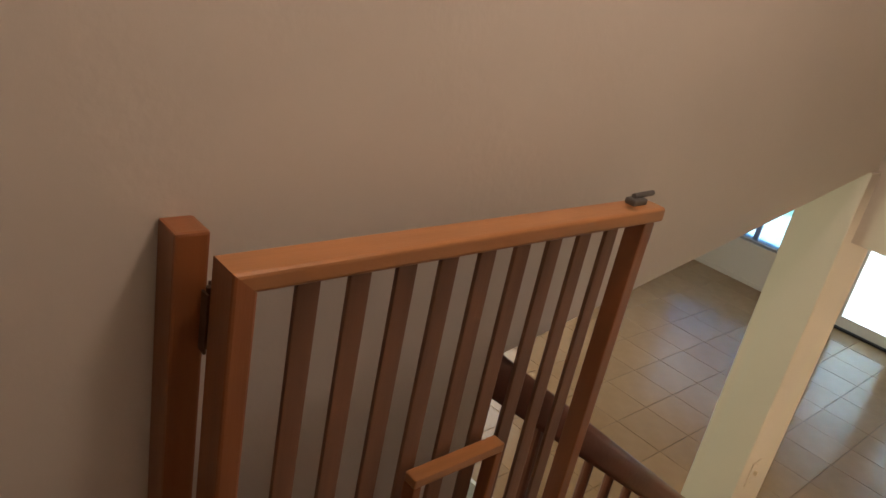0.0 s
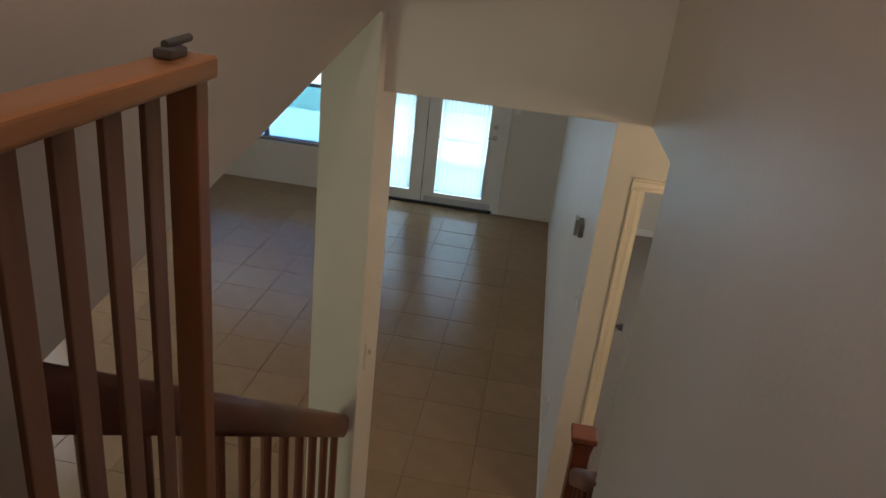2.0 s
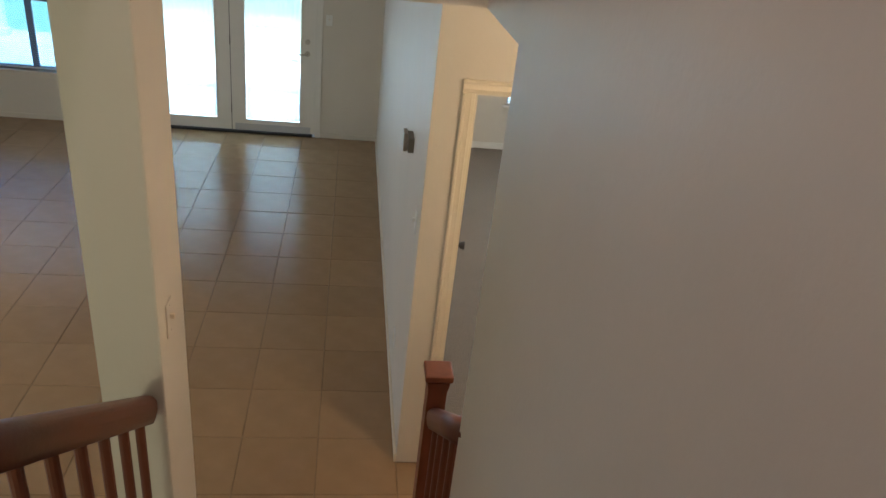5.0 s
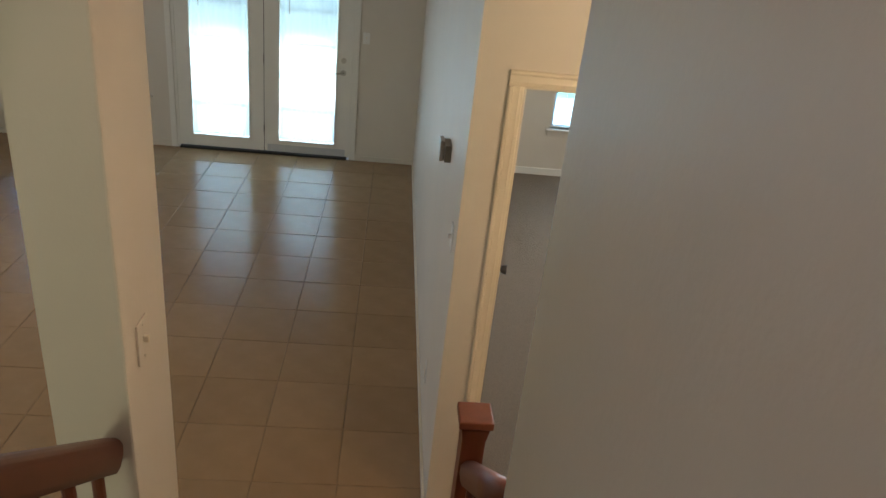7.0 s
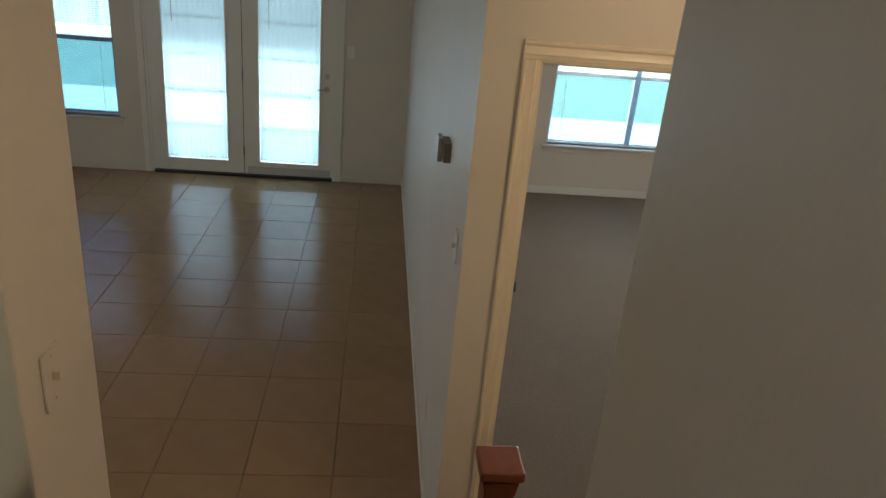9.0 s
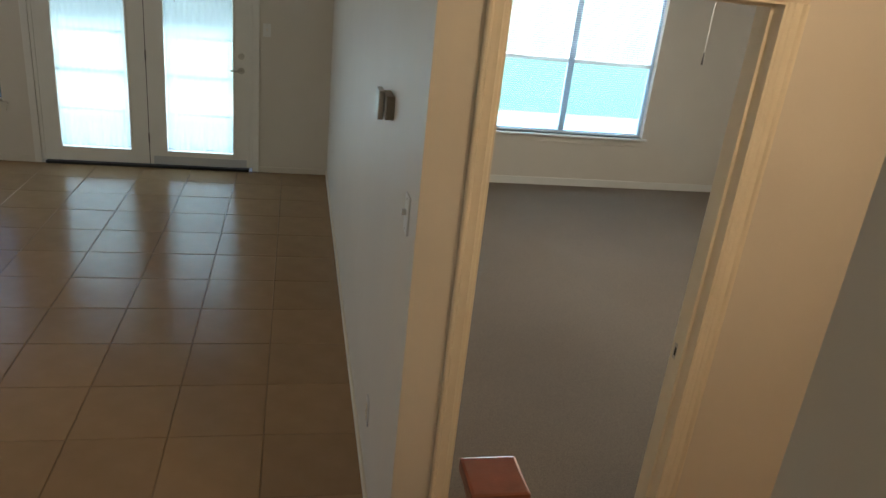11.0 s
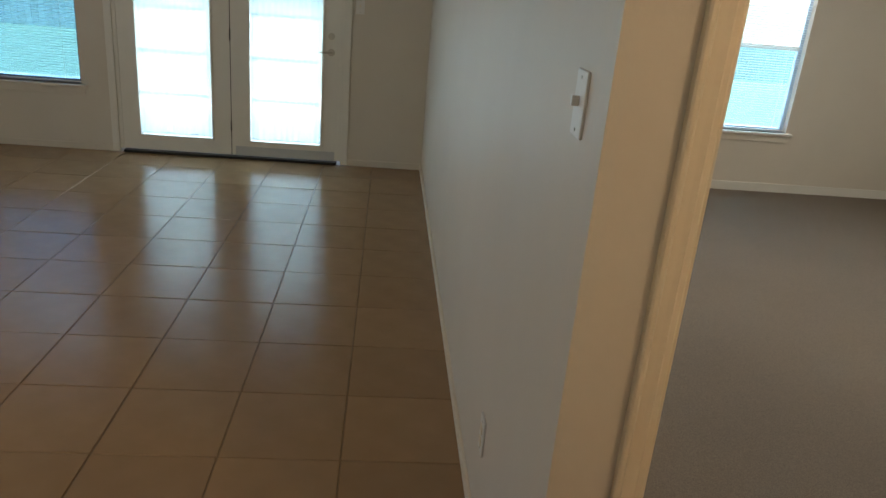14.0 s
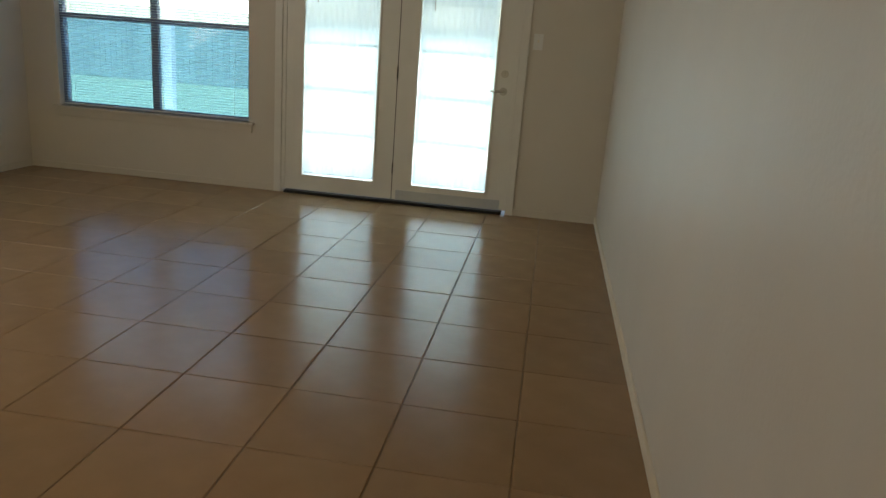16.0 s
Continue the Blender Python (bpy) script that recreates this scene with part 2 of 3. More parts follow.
def wall_with_holes(name, axis, c0, c1, u0, u1, z0, z1, holes, material, label):
    """A wall across u0..u1 and z0..z1, from c0 to c1 thick, with rectangular holes (ua, ub, za, zb) that do not overlap in u."""
    cells, u = [], u0
    for ua, ub, za, zb in sorted(holes):
        cells.append((u, ua, z0, z1))
        if za > z0:
            cells.append((ua, ub, z0, za))
        if zb < z1:
            cells.append((ua, ub, zb, z1))
        u = ub
    cells.append((u, u1, z0, z1))
    bm = bmesh.new()
    for ua, ub, za, zb in cells:
        if axis == "y":
            box(bm, ua, ub, c0, c1, za, zb)
        else:
            box(bm, c0, c1, ua, ub, za, zb)
    return tagged(part(name, bm, material), label, kind="structure")


# ---- plan ----
XS0, XS1 = -0.88, -0.01        # stairwell faces, left and right
XLIV, XBED = -4.80, 4.45
NOSE_Y, RISE, RUN, STEPS = -0.79, 0.188, 0.25, 15
YTOP = NOSE_Y - RUN * (STEPS - 1)
WT = 0.12
DOOR_X0, DOOR_X1 = 0.171, 0.940

# floors
slab("floor_bed", [(XLIV - 0.2, 0.0, -5.2, YF + 0.2, -0.2, -0.0035)], M_GROUT, "grout bed under the tiled floor")
slab("floor_entry", [(0.0, 2.4, -5.2, 0.06, -0.2, -0.0035)], M_GROUT, "grout bed under the tiled passage")
slab("floor_carpet", [(0.0, XBED + 0.2, 0.06, YF + 0.2, -0.2, 0.006)], M_CARPET, "grey-brown cut pile carpet in the bedroom")

slab("floor_side_room", [(XLIV, XS0 - 0.176, -5.2, -0.575, 0.0025, 0.009)], M_CARPETP, "pale grey carpet in the side room")
slab("trim_floor", [(XLIV, XS0 - 0.176, -0.575, -0.545, 0.0025, 0.013)], M_DOORP, "pale transition strip between tile and carpet", bevel=0.003)

# outer and inner walls
FD = (-2.56, -0.71, 0.0, 2.06)
WIN = (-4.50, -2.84, 0.54, 2.08)
BWIN = (1.48, 3.25, 0.55, 2.08)
wall_with_holes("wall_far", "y", YF, YF + 0.16, XLIV - 0.16, XBED + 0.16, -0.1, H2 + 0.1, [FD, WIN, BWIN], M_WALL, "beige painted far wall with glazed doors and windows")
slab("wall_living", [(XLIV - 0.16, XLIV, -5.2, YF, -0.1, H2)], M_WALL, "beige painted side wall of the living room")
slab("wall_back", [(XLIV - 0.16, 2.6, -6.9, -6.74, -0.1, H2)], M_WALL, "beige painted wall behind the upper landing")
slab("wall_living_back", [(XLIV, XS0 - 0.16, -5.3, -5.2, -0.1, H2)], M_WALL, "beige painted rear wall of the living room")
slab("wall_hall", [(0.0, WT, 0.0, YF, 0.0, H1)], M_WALL, "pale painted wall between hall and bedroom")
wall_with_holes("wall_bedroom_door", "y", 0.0, WT, WT, XBED, 0.0, H1, [(DOOR_X0, DOOR_X1, 0.0, 2.09)], M_WALL, "beige painted wall with the bedroom doorway")
slab("wall_bedroom_side", [(XBED, XBED + 0.16, 0.0, YF, 0.0, H1)], M_WALL, "cream painted side wall of the bedroom")
slab("wall_passage", [(2.4, 2.52, -5.2, 0.0, 0.0, H1)], M_WALL, "beige painted end wall of the passage")
slab("wall_passage_back", [(0.11, 2.4, -2.75, -2.63, 0.0, H1)], M_WALL, "beige painted wall under the landing")
bm = bmesh.new()
prism(bm, [(-6.74, -0.1), (-1.475, -0.1), (-1.475, H1), (-1.06, H1), (-1.06, H2), (-6.74, H2)], "x", XS1, XS1 + WT)
tagged(part("wall_stair_right", bm, M_WALL), "beige painted stairwell wall that stops above the lower steps", kind="structure")
bm = bmesh.new()
prism(bm, [(-6.74, -0.1), (-2.76, -0.1), (-2.76, 2.575), (-1.14, 2.845), (-1.14, H2), (-6.74, H2)], "x", XS0 - 0.15, XS0)
tagged(part("wall_stair_left", bm, M_WALL), "beige painted stairwell wall over the open balustrade", kind="structure")
slab("column", [(XS0 - 0.175, XS0 + 0.012, -1.14, -0.83, 0.0, 2.846)], M_WALL, "painted drywall column at the foot of the stairs", bevel=0.006)
slab("wall_above_column", [(XS0 - 0.175, XS0, -1.14, -0.83, 2.846, H2)], M_WALL, "painted drywall above the column")
slab("wall_header", [(XS0, XS1 + WT, -1.06, -0.90, H1, H2)], M_WALL, "painted drywall header across the end of the stairwell")

# ceilings
slab("ceiling_hall", [(XS0 - 0.15, XBED, -0.90, YF, H1, H1 + 0.22), (XS1 + WT, XBED, -2.75, -0.90, H1, H1 + 0.22)], M_CEIL, "white painted ceiling of the hall and bedroom")
slab("ceiling_living", [(XLIV, XS0 - 0.15, -5.2, YF, HL, HL + 0.2)], M_CEIL, "white painted ceiling of the living room")
slab("ceiling_upper", [(XLIV, 2.6, -6.9, YF, H2, H2 + 0.2)], M_CEIL, "white painted ceiling over the stairwell")
slab("floor_landing", [(XS0, XS1, -6.74, YTOP, FL2 - 0.22, FL2)], M_CARPET, "carpeted upper landing")
# unseen eave, made deep over the patio to dim the upper door glass
slab("shade_eave", [(0.3, XBED + 0.5, YF + 0.16, YF + 0.45, 2.75, 2.9), (-7.4, 0.3, YF + 0.16, YF + 1.3, 2.75, 2.9)], M_DOORP, "unseen painted eave board over the patio, added to shade the glass")


# baseboards
def baseboard(name, x0, x1, y0, y1, z=0.055):
    slab(name, [(x0, x1, y0, y1, 0.0, z)], M_TRIM if "hall" in name else M_DOORP if "bedroom" in name else M_WALL, "painted low baseboard", bevel=0.004)


baseboard("baseboard_hall", -0.012, 0.0, -0.0, YF)
baseboard("baseboard_door_wall_end", 0.993, 2.4, -0.012, 0.0)
baseboard("baseboard_far_right", -0.65, -0.012, YF - 0.012, YF)
baseboard("baseboard_far_left", XLIV, -2.62, YF - 0.012, YF)
baseboard("baseboard_living", XLIV, XLIV + 0.012, -5.2, YF - 0.012)
baseboard("baseboard_bedroom_far", WT, XBED, YF - 0.012, YF, 0.085)
baseboard("baseboard_bedroom_side", XBED - 0.012, XBED, WT, YF - 0.012, 0.085)
baseboard("baseboard_column", XS0 + 0.012, XS0 + 0.023, -1.06, -0.83)
baseboard("baseboard_column_end", XS0 - 0.175, XS0 + 0.023, -0.83, -0.818)


# ---- staircase ----
def staircase():
    st = thing("staircase", "straight staircase with red-brown wooden treads and painted risers", "stairs", (-0.45, -0.8, 0), kind="structure")
    for k in range(1, STEPS):
        y, z = NOSE_Y - RUN * (k - 1), RISE * k
        bm = bmesh.new()
        box(bm, XS0 + 0.002, XS1 - 0.002, y - RUN - 0.0, y, z - 0.03, z, bevel=0.008)
        part("tread", bm, M_WOODR, st)
        bm = bmesh.new()
        box(bm, XS0 + 0.002, XS1 - 0.002, y - 0.045, y - 0.03, z - RISE, z - 0.03)
        part("riser", bm, M_TRIM, st)
    s = RISE / RUN
    for x0, x1, ya, yb, over in ((XS0 - 0.095, XS0 + 0.012, -1.142, -2.76, 0.020), (XS1 - 0.045, XS1 + 0.10, -0.79, -1.475, 0.018)):
        za, zb = RISE + (NOSE_Y - ya) * s + 0.17, RISE + (NOSE_Y - yb) * s + 0.17
        bm = bmesh.new()
        prism(bm, [(ya, -0.05), (ya, za), (yb, zb), (yb, -0.05)], "x", x0, x1)
        part("stringer", bm, M_DOORP, st)
        bm = bmesh.new()
        prism(bm, [(ya + (0.03 if x0 > -0.5 else 0.0), za - 0.02), (ya + (0.03 if x0 > -0.5 else 0.0), za + 0.012), (ya - 0.02, za + 0.045), (yb, zb + 0.03), (yb, zb)], "x", x0 - over, x1 + over)
        bmesh.ops.bevel(bm, geom=[e for e in bm.edges if abs(e.verts[0].co.y - e.verts[1].co.y) > 0.3], offset=0.008, segments=3, affect="EDGES", profile=0.5)
        part("stringer_cap", bm, M_WOODR, st, "red-brown sloped wooden cap under the balusters")


staircase()
S = RISE / RUN


def nose(y):
    return RISE + (NOSE_Y - y) * S


def sloped_rail(bm, x, ya, za, yb, zb, w=0.06, h=0.065):
    """A handrail with rounded top edges between two points in a plane of constant x."""
    d = Vector((0, yb - ya, zb - za)).normalized()
    up = Vector((0, -d.z, d.y)) if d.y > 0 else Vector((0, d.z, -d.y))
    prof = [(-w / 2 + 0.006, 0), (-w / 2, h * 0.18), (-w / 2 - 0.003, h * 0.5)]
    prof += [(-math.cos(a) * (w / 2 + 0.001), h * 0.68 + math.sin(a) * h * 0.32) for a in (0.25, 0.55, 0.9, 1.25)]
    prof += [(-u, v) for u, v in reversed(prof)]
    ends = []
    for y, z in ((ya, za), (yb, zb)):
        ends.append([bm.verts.new(Vector((x + u, y, z)) + up * (v - h)) for u, v in prof])
    a, b = ends
    n = len(prof)
    bm.faces.new(a), bm.faces.new(b[::-1])
    for i in range(n):
        bm.faces.new((a[i], b[i], b[(i + 1) % n], a[(i + 1) % n]))
    bmesh.ops.recalc_face_normals(bm, faces=bm.faces[:])
    for f in bm.faces:
        f.smooth = len(f.verts) == 4


def rail_left():
    x = XS0 - 0.040
    r = thing("stair_railing", "red-brown wooden stair railing with slim balusters, ending at the column", "railing", (x, -1.2, 0))
    ya, za, yb, zb = -1.14, 1.38, -2.74, 2.585
    bm = bmesh.new()
    sloped_rail(bm, x, ya, za, yb, zb, 0.062, 0.085)
    part("handrail", bm, M_WOODR, r)
    bm = bmesh.new()
    box(bm, x - 0.04, x + 0.025, -2.80, -2.74, 2.52, 2.60, bevel=0.006)
    part("rail_bracket", bm, M_WOODR, r)
    n = 11
    m = (zb - za) / (yb - ya)
    for i in range(n):
        y = ya - 0.100 - i * 0.138
        bm = bmesh.new()
        tube(bm, (x, y, nose(y) + 0.185), (x, y, za + m * (y - ya) - 0.09), 0.0145, 12)
        part("baluster", bm, M_WOODR, r, smooth=False)


def rail_right():
    x = XS1 + 0.033
    r = thing("stair_railing", "short red-brown wooden railing with a square newel post", "railing", (x, -0.86, 0))
    yn = -0.845
    bm = bmesh.new()
    box(bm, x - 0.036, x + 0.036, yn - 0.036, yn + 0.036, 0.0, 1.255, bevel=0.004)
    post = part("newel_post", bm, M_WOOD, r)
    bm = bmesh.new()
    vs = box(bm, x - 0.052, x + 0.052, yn - 0.052, yn + 0.052, 1.255, 1.282, bevel=0.006)
    prism(bm, [(x - 0.042, 1.245), (x + 0.042, 1.245), (x + 0.036, 1.21), (x - 0.036, 1.21)], "y", yn - 0.04, yn + 0.04)
    part("newel_cap", bm, M_WOOD, post, "square red-brown newel cap with a flat top")
    bm = bmesh.new()
    ya, yb = yn - 0.036, -1.475
    sloped_rail(bm, x, ya, 1.13, yb, 1.13 + (ya - yb) * 0.77, 0.062, 0.075)
    part("handrail", bm, M_WOODR, r)
    for i in range(5):
        y = ya - 0.075 - i * 0.11
        bm = bmesh.new()
        tube(bm, (x, y, nose(y) + 0.185), (x, y, 1.05 + (ya - y) * 0.77), 0.0145, 10)
        part("baluster", bm, M_WOODR, r)


rail_left()
rail_right()


# ---- stair gate, swung open against the wall ----
def stair_gate():
    gx = -0.790
    g = thing("stair_gate", "open wooden child safety gate with vertical slats against the wall", "gate", (gx, -3.41, 2.9))
    zt, zb, ya, yb = 2.918, 2.20, -3.370, -2.562
    bm = bmesh.new()
    box(bm, XS0, XS0 + 0.050, -3.398, -3.357, 2.07, 2.930, bevel=0.004)
    part("hinge_post", bm, M_GATE, g)
    fx0, fx1 = -0.798, -0.744
    bm = bmesh.new()
    prism(bm, [(ya, zt), (yb, zt), (yb, zt - 0.027), (ya + 0.030, zt - 0.027)], "x", fx0, fx1)
    bmesh.ops.bevel(bm, geom=[e for e in bm.edges if abs(e.verts[0].co.y - e.verts[1].co.y) > 0.3], offset=0.006, segments=3, affect="EDGES", profile=0.5)
    part("top_rail", bm, M_GATELIT, g, "varnished wooden top rail, coloured lighter for light from above")
    bm = bmesh.new()
    box(bm, fx0, fx1, ya + 0.030, yb, zb, zb + 0.024, bevel=0.004)
    part("bottom_rail", bm, M_GATE, g)
    bm = bmesh.new()
    prism(bm, [(ya, zt), (ya + 0.030, zt - 0.027), (ya + 0.030, zb), (ya, zb)], "x", fx0, fx1)
    bmesh.ops.bevel(bm, geom=[e for e in bm.edges if abs(e.verts[0].co.z - e.verts[1].co.z) > 0.3], offset=0.004, segments=2, affect="EDGES", profile=0.5)
    part("stile", bm, M_GATE, g)
    bm = bmesh.new()
    box(bm, fx0 + 0.004, fx1 - 0.012, yb - 0.030, yb, zb + 0.024, zt - 0.027, bevel=0.003)
    part("stile", bm, M_GATE, g)
    for i in range(9):
        y = -3.262 + 0.0742 * i
        bm = bmesh.new()
        box(bm, -0.775, -0.767, y - 0.016, y + 0.016, zb + 0.024, zt - 0.027, bevel=0.002)
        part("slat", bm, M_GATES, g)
    for z in (2.30, 2.83):
        bm = bmesh.new()
        tube(bm, (-0.812, -3.362, z - 0.04), (-0.812, -3.362, z + 0.04), 0.005, 10)
        box(bm, -0.829, -0.812, -3.357, -3.354, z - 0.038, z + 0.038)
        box(bm, -0.812, -0.796, -3.3725, -3.370, z - 0.038, z + 0.038)
        part("hinge", bm, M_HINGE, g, "dull brown metal hinge")
    bm = bmesh.new()
    box(bm, gx + 0.004, gx + 0.026, yb - 0.070, yb - 0.030, zt, zt + 0.012, bevel=0.004)
    latch = part("latch", bm, M_LATCH, g, "small grey metal latch")
    bm = bmesh.new()
    tube(bm, (gx + 0.014, yb - 0.060, zt + 0.015), (gx + 0.014, yb - 0.004, zt + 0.017), 0.005, 10)
    part("latch_bolt", bm, M_LATCH, latch)
    bm = bmesh.new()
    box(bm, fx1 - 0.030, fx1 - 0.014, yb, yb + 0.004, zt - 0.075, zt - 0.035, bevel=0.001)
    part("latch_plate", bm, M_LATCH, g)
    hx = -0.744
    for (y0, y1, z0, z1) in ((-3.05, -2.855, 2.504, 2.522), (-3.05, -3.034, zb + 0.024, 2.504), (-2.871, -2.855, zb + 0.024, 2.504)):
        bm = bmesh.new()
        box(bm, hx - 0.015, hx + 0.012, y0, y1, z0, z1, bevel=0.003)
        # the top bar takes the wood colour lightened for light from above
        part("small_door_frame", bm, M_GATELIT if z1 - z0 < 0.1 else M_GATE, g)
    g.rotation_euler = (-radians(0.2), 0, 0)


stair_gate()


# ---- french doors ----
def french_doors():
    f = thing("door_1", "closed pair of painted glazed doors with sheer shades", "door", (-1.63, YF, 0), kind="structure")
    y0, y1 = YF + 0.005, YF + 0.05
    for x0, x1, z0, z1 in ((-2.56, -2.53, 0.03, 2.06), (-0.74, -0.71, 0.03, 2.06), (-2.53, -0.74, 2.035, 2.06)):
        bm = bmesh.new()
        box(bm, x0, x1, YF - 0.002, YF + 0.12, z0, z1, bevel=0.003)
        part("door_frame", bm, M_DOORP, f)
    for x0, x1, z0, z1 in ((-2.62, -2.56, 0.0, 2.12), (-0.71, -0.65, 0.0, 2.12), (-2.56, -0.71, 2.06, 2.12)):
        bm = bmesh.new()
        box(bm, x0, x1, YF - 0.016, YF - 0.0, z0, z1, bevel=0.005)
        part("casing", bm, M_DOORP, f)
    bm = bmesh.new()
    box(bm, -2.53, -0.74, YF - 0.03, YF + 0.14, 0.0, 0.022, bevel=0.004)
    part("threshold", bm, M_SEAL, f, "dark threshold")
    for side, (xa, xb, ga, gb) in enumerate(((-2.53, -1.638, -2.385, -1.795), (-1.632, -0.74, -1.475, -0.885))):
        bm = bmesh.new()
        for x0, x1, z0, z1 in ((xa, ga, 0.03, 2.03), (gb, xb, 0.03, 2.03), (ga, gb, 0.03, 0.16), (ga, gb, 1.90, 2.03)):
            box(bm, x0, x1, y0, y1, z0, z1)
        leaf = part("door_leaf", bm, M_DOORP, f)
        bm = bmesh.new()
        for x0, x1, z0, z1 in ((ga - 0.018, ga, 0.142, 1.918), (gb, gb + 0.018, 0.142, 1.918), (ga, gb, 0.142, 0.16), (ga, gb, 1.90, 1.918)):
            box(bm, x0, x1, y0 - 0.010, y0, z0, z1, bevel=0.003)
        part("glazing_bead", bm, M_DOORP, leaf)
        bm = bmesh.new()
        box(bm, ga, gb, y0 + 0.022, y0 + 0.026, 0.16, 1.90)
        pane = part("pane", bm, M_GLASS, leaf)
        pane.visible_shadow = False
        for i in range(1, 5):
            z = 0.16 + 1.74 * i / 5
            bm = bmesh.new()
            box(bm, ga, gb, y0 + 0.0285, y0 + 0.0375, z - 0.006, z + 0.006)
            part("muntin", bm, M_DOORP, leaf)
        # gathered sheer shade with a slightly wavy hem
        bm = bmesh.new()
        nx = 60
        rows = []
        for j, z in enumerate((1.90, 1.2, 0.6, 0.175)):
            row = []
            for i in range(nx + 1):
                u = i / nx
                x = ga + 0.004 + (gb - ga - 0.008) * u
                hem = 0.008 * math.sin(u * 19 + side) if j == 3 else 0
                row.append(bm.verts.new((x, y0 + 0.008 + 0.004 * math.sin(u * 75 + side * 2), z + hem)))
            rows.append(row)
        for a, b in zip(rows, rows[1:]):
            for i in range(nx):
                bm.faces.new((a[i], a[i + 1], b[i + 1], b[i]))
        part("sheer_shade", bm, M_SHEER, leaf, "white sheer shade behind the glass", smooth=True)
        bm = bmesh.new()
        tube(bm, (ga + 0.10, y0 - 0.004, 1.50), (ga + 0.10, y0 - 0.004, 1.89), 0.003, 6)
        part("shade_wand", bm, M_GREY, leaf)
    bm = bmesh.new()
    box(bm, -1.60, -0.76, y0 - 0.006, y0, 0.03, 0.11, bevel=0.002)
    part("door_sweep", bm, M_SWEEP, f, "grey metal kick strip")
    bm = bmesh.new()
    box(bm, -1.638, -1.632, y0 + 0.001, y1, 0.03, 2.03)
    part("weather_seal", bm, M_SEAL, f)
    for z in (0.28, 1.03, 1.78):
        bm = bmesh.new()
        tube(bm, (-1.635, y0 - 0.006, z - 0.045), (-1.635, y0 - 0.006, z + 0.045), 0.006, 8)
        part("hinge", bm, M_DARKM, f)
    bm = bmesh.new()
    tube(bm, (-0.81, y0, 0.95), (-0.81, y0 - 0.012, 0.95), 0.03, 20)
    tube(bm, (-0.81, y0 - 0.012, 0.95), (-0.81, y0 - 0.05, 0.95), 0.011, 12)
    tube(bm, (-0.80, y0 - 0.05, 0.95), (-0.905, y0 - 0.05, 0.948), 0.009, 12)
    part("door_handle", bm, M_METAL, f, "satin metal lever handle")
    bm = bmesh.new()
    tube(bm, (-0.81, y0, 1.08), (-0.81, y0 - 0.014, 1.08), 0.028, 20)
    box(bm, -0.815, -0.805, y0 - 0.03, y0 - 0.012, 1.065, 1.095, bevel=0.002)
    part("deadbolt", bm, M_METAL, f, "satin metal deadbolt turn")


french_doors()


# ---- windows ----
def window(name, label, xa, xb, z0, z1, zr):
    w = thing(name, label, "window", ((xa + xb) / 2, YF, z0), kind="structure")
    yo, yi = YF + 0.06, YF + 0.10
    xm = (xa + xb) / 2
    bm = bmesh.new()
    for x0, x1, za, zb in ((xa, xa + 0.03, z0, z1), (xb - 0.03, xb, z0, z1), (xa + 0.03, xb - 0.03, z0, z0 + 0.03), (xa + 0.03, xb - 0.03, z1 - 0.03, z1), (xm - 0.03, xm + 0.03, z0 + 0.03, z1 - 0.03)):
        box(bm, x0, x1, yo, yi, za, zb)
    part("window_frame", bm, M_ALU if xa < 0 else M_ALUB, w, "dark metal window frame" if xa < 0 else "pale blue-grey metal window frame")
    for x0, x1 in ((xa + 0.03, xm - 0.03), (xm + 0.03, xb - 0.03)):
        bm = bmesh.new()
        box(bm, x0, x1, yo - 0.005, yi - 0.005, zr - 0.02, zr + 0.02)
        sash = part("meeting_rail", bm, M_ALU if xa < 0 else M_PLATE, w)
        for za, zb in ((z0 + 0.03, zr - 0.02), (zr + 0.02, z1 - 0.03)):
            bm = bmesh.new()
            box(bm, x0, x1, yo + 0.018, yo + 0.022, za, zb)
            p = part("pane", bm, M_GLASS, w)
            p.visible_shadow = False
        bm = bmesh.new()
        box(bm, x0, x1, yi + 0.004, yi + 0.005, z0 + 0.02, zr)
        p = part("insect_screen", bm, M_SCREEN if xa < 0 else M_SCREENB, w, "fine grey insect screen")
        p.visible_shadow = False
    bm = bmesh.new()
    box(bm, xa - 0.05, xb + 0.05, YF - 0.045, YF + 0.06, z0 - 0.022, z0, bevel=0.005)
    part("window_sill", bm, M_WALL if xa < 0 else M_DOORP, w)
    bm = bmesh.new()
    box(bm, xa - 0.03, xb + 0.03, YF - 0.016, YF, z0 - 0.085, z0 - 0.022, bevel=0.004)
    part("apron", bm, M_WALL, w)
    return w


window("window_1", "paired metal-framed sash windows with lowered white blinds", WIN[0], WIN[1], WIN[2], WIN[3], 1.27)
window("window_2", "paired metal-framed bedroom sash windows with lowered white blinds", BWIN[0], BWIN[1], BWIN[2], BWIN[3], 1.28)


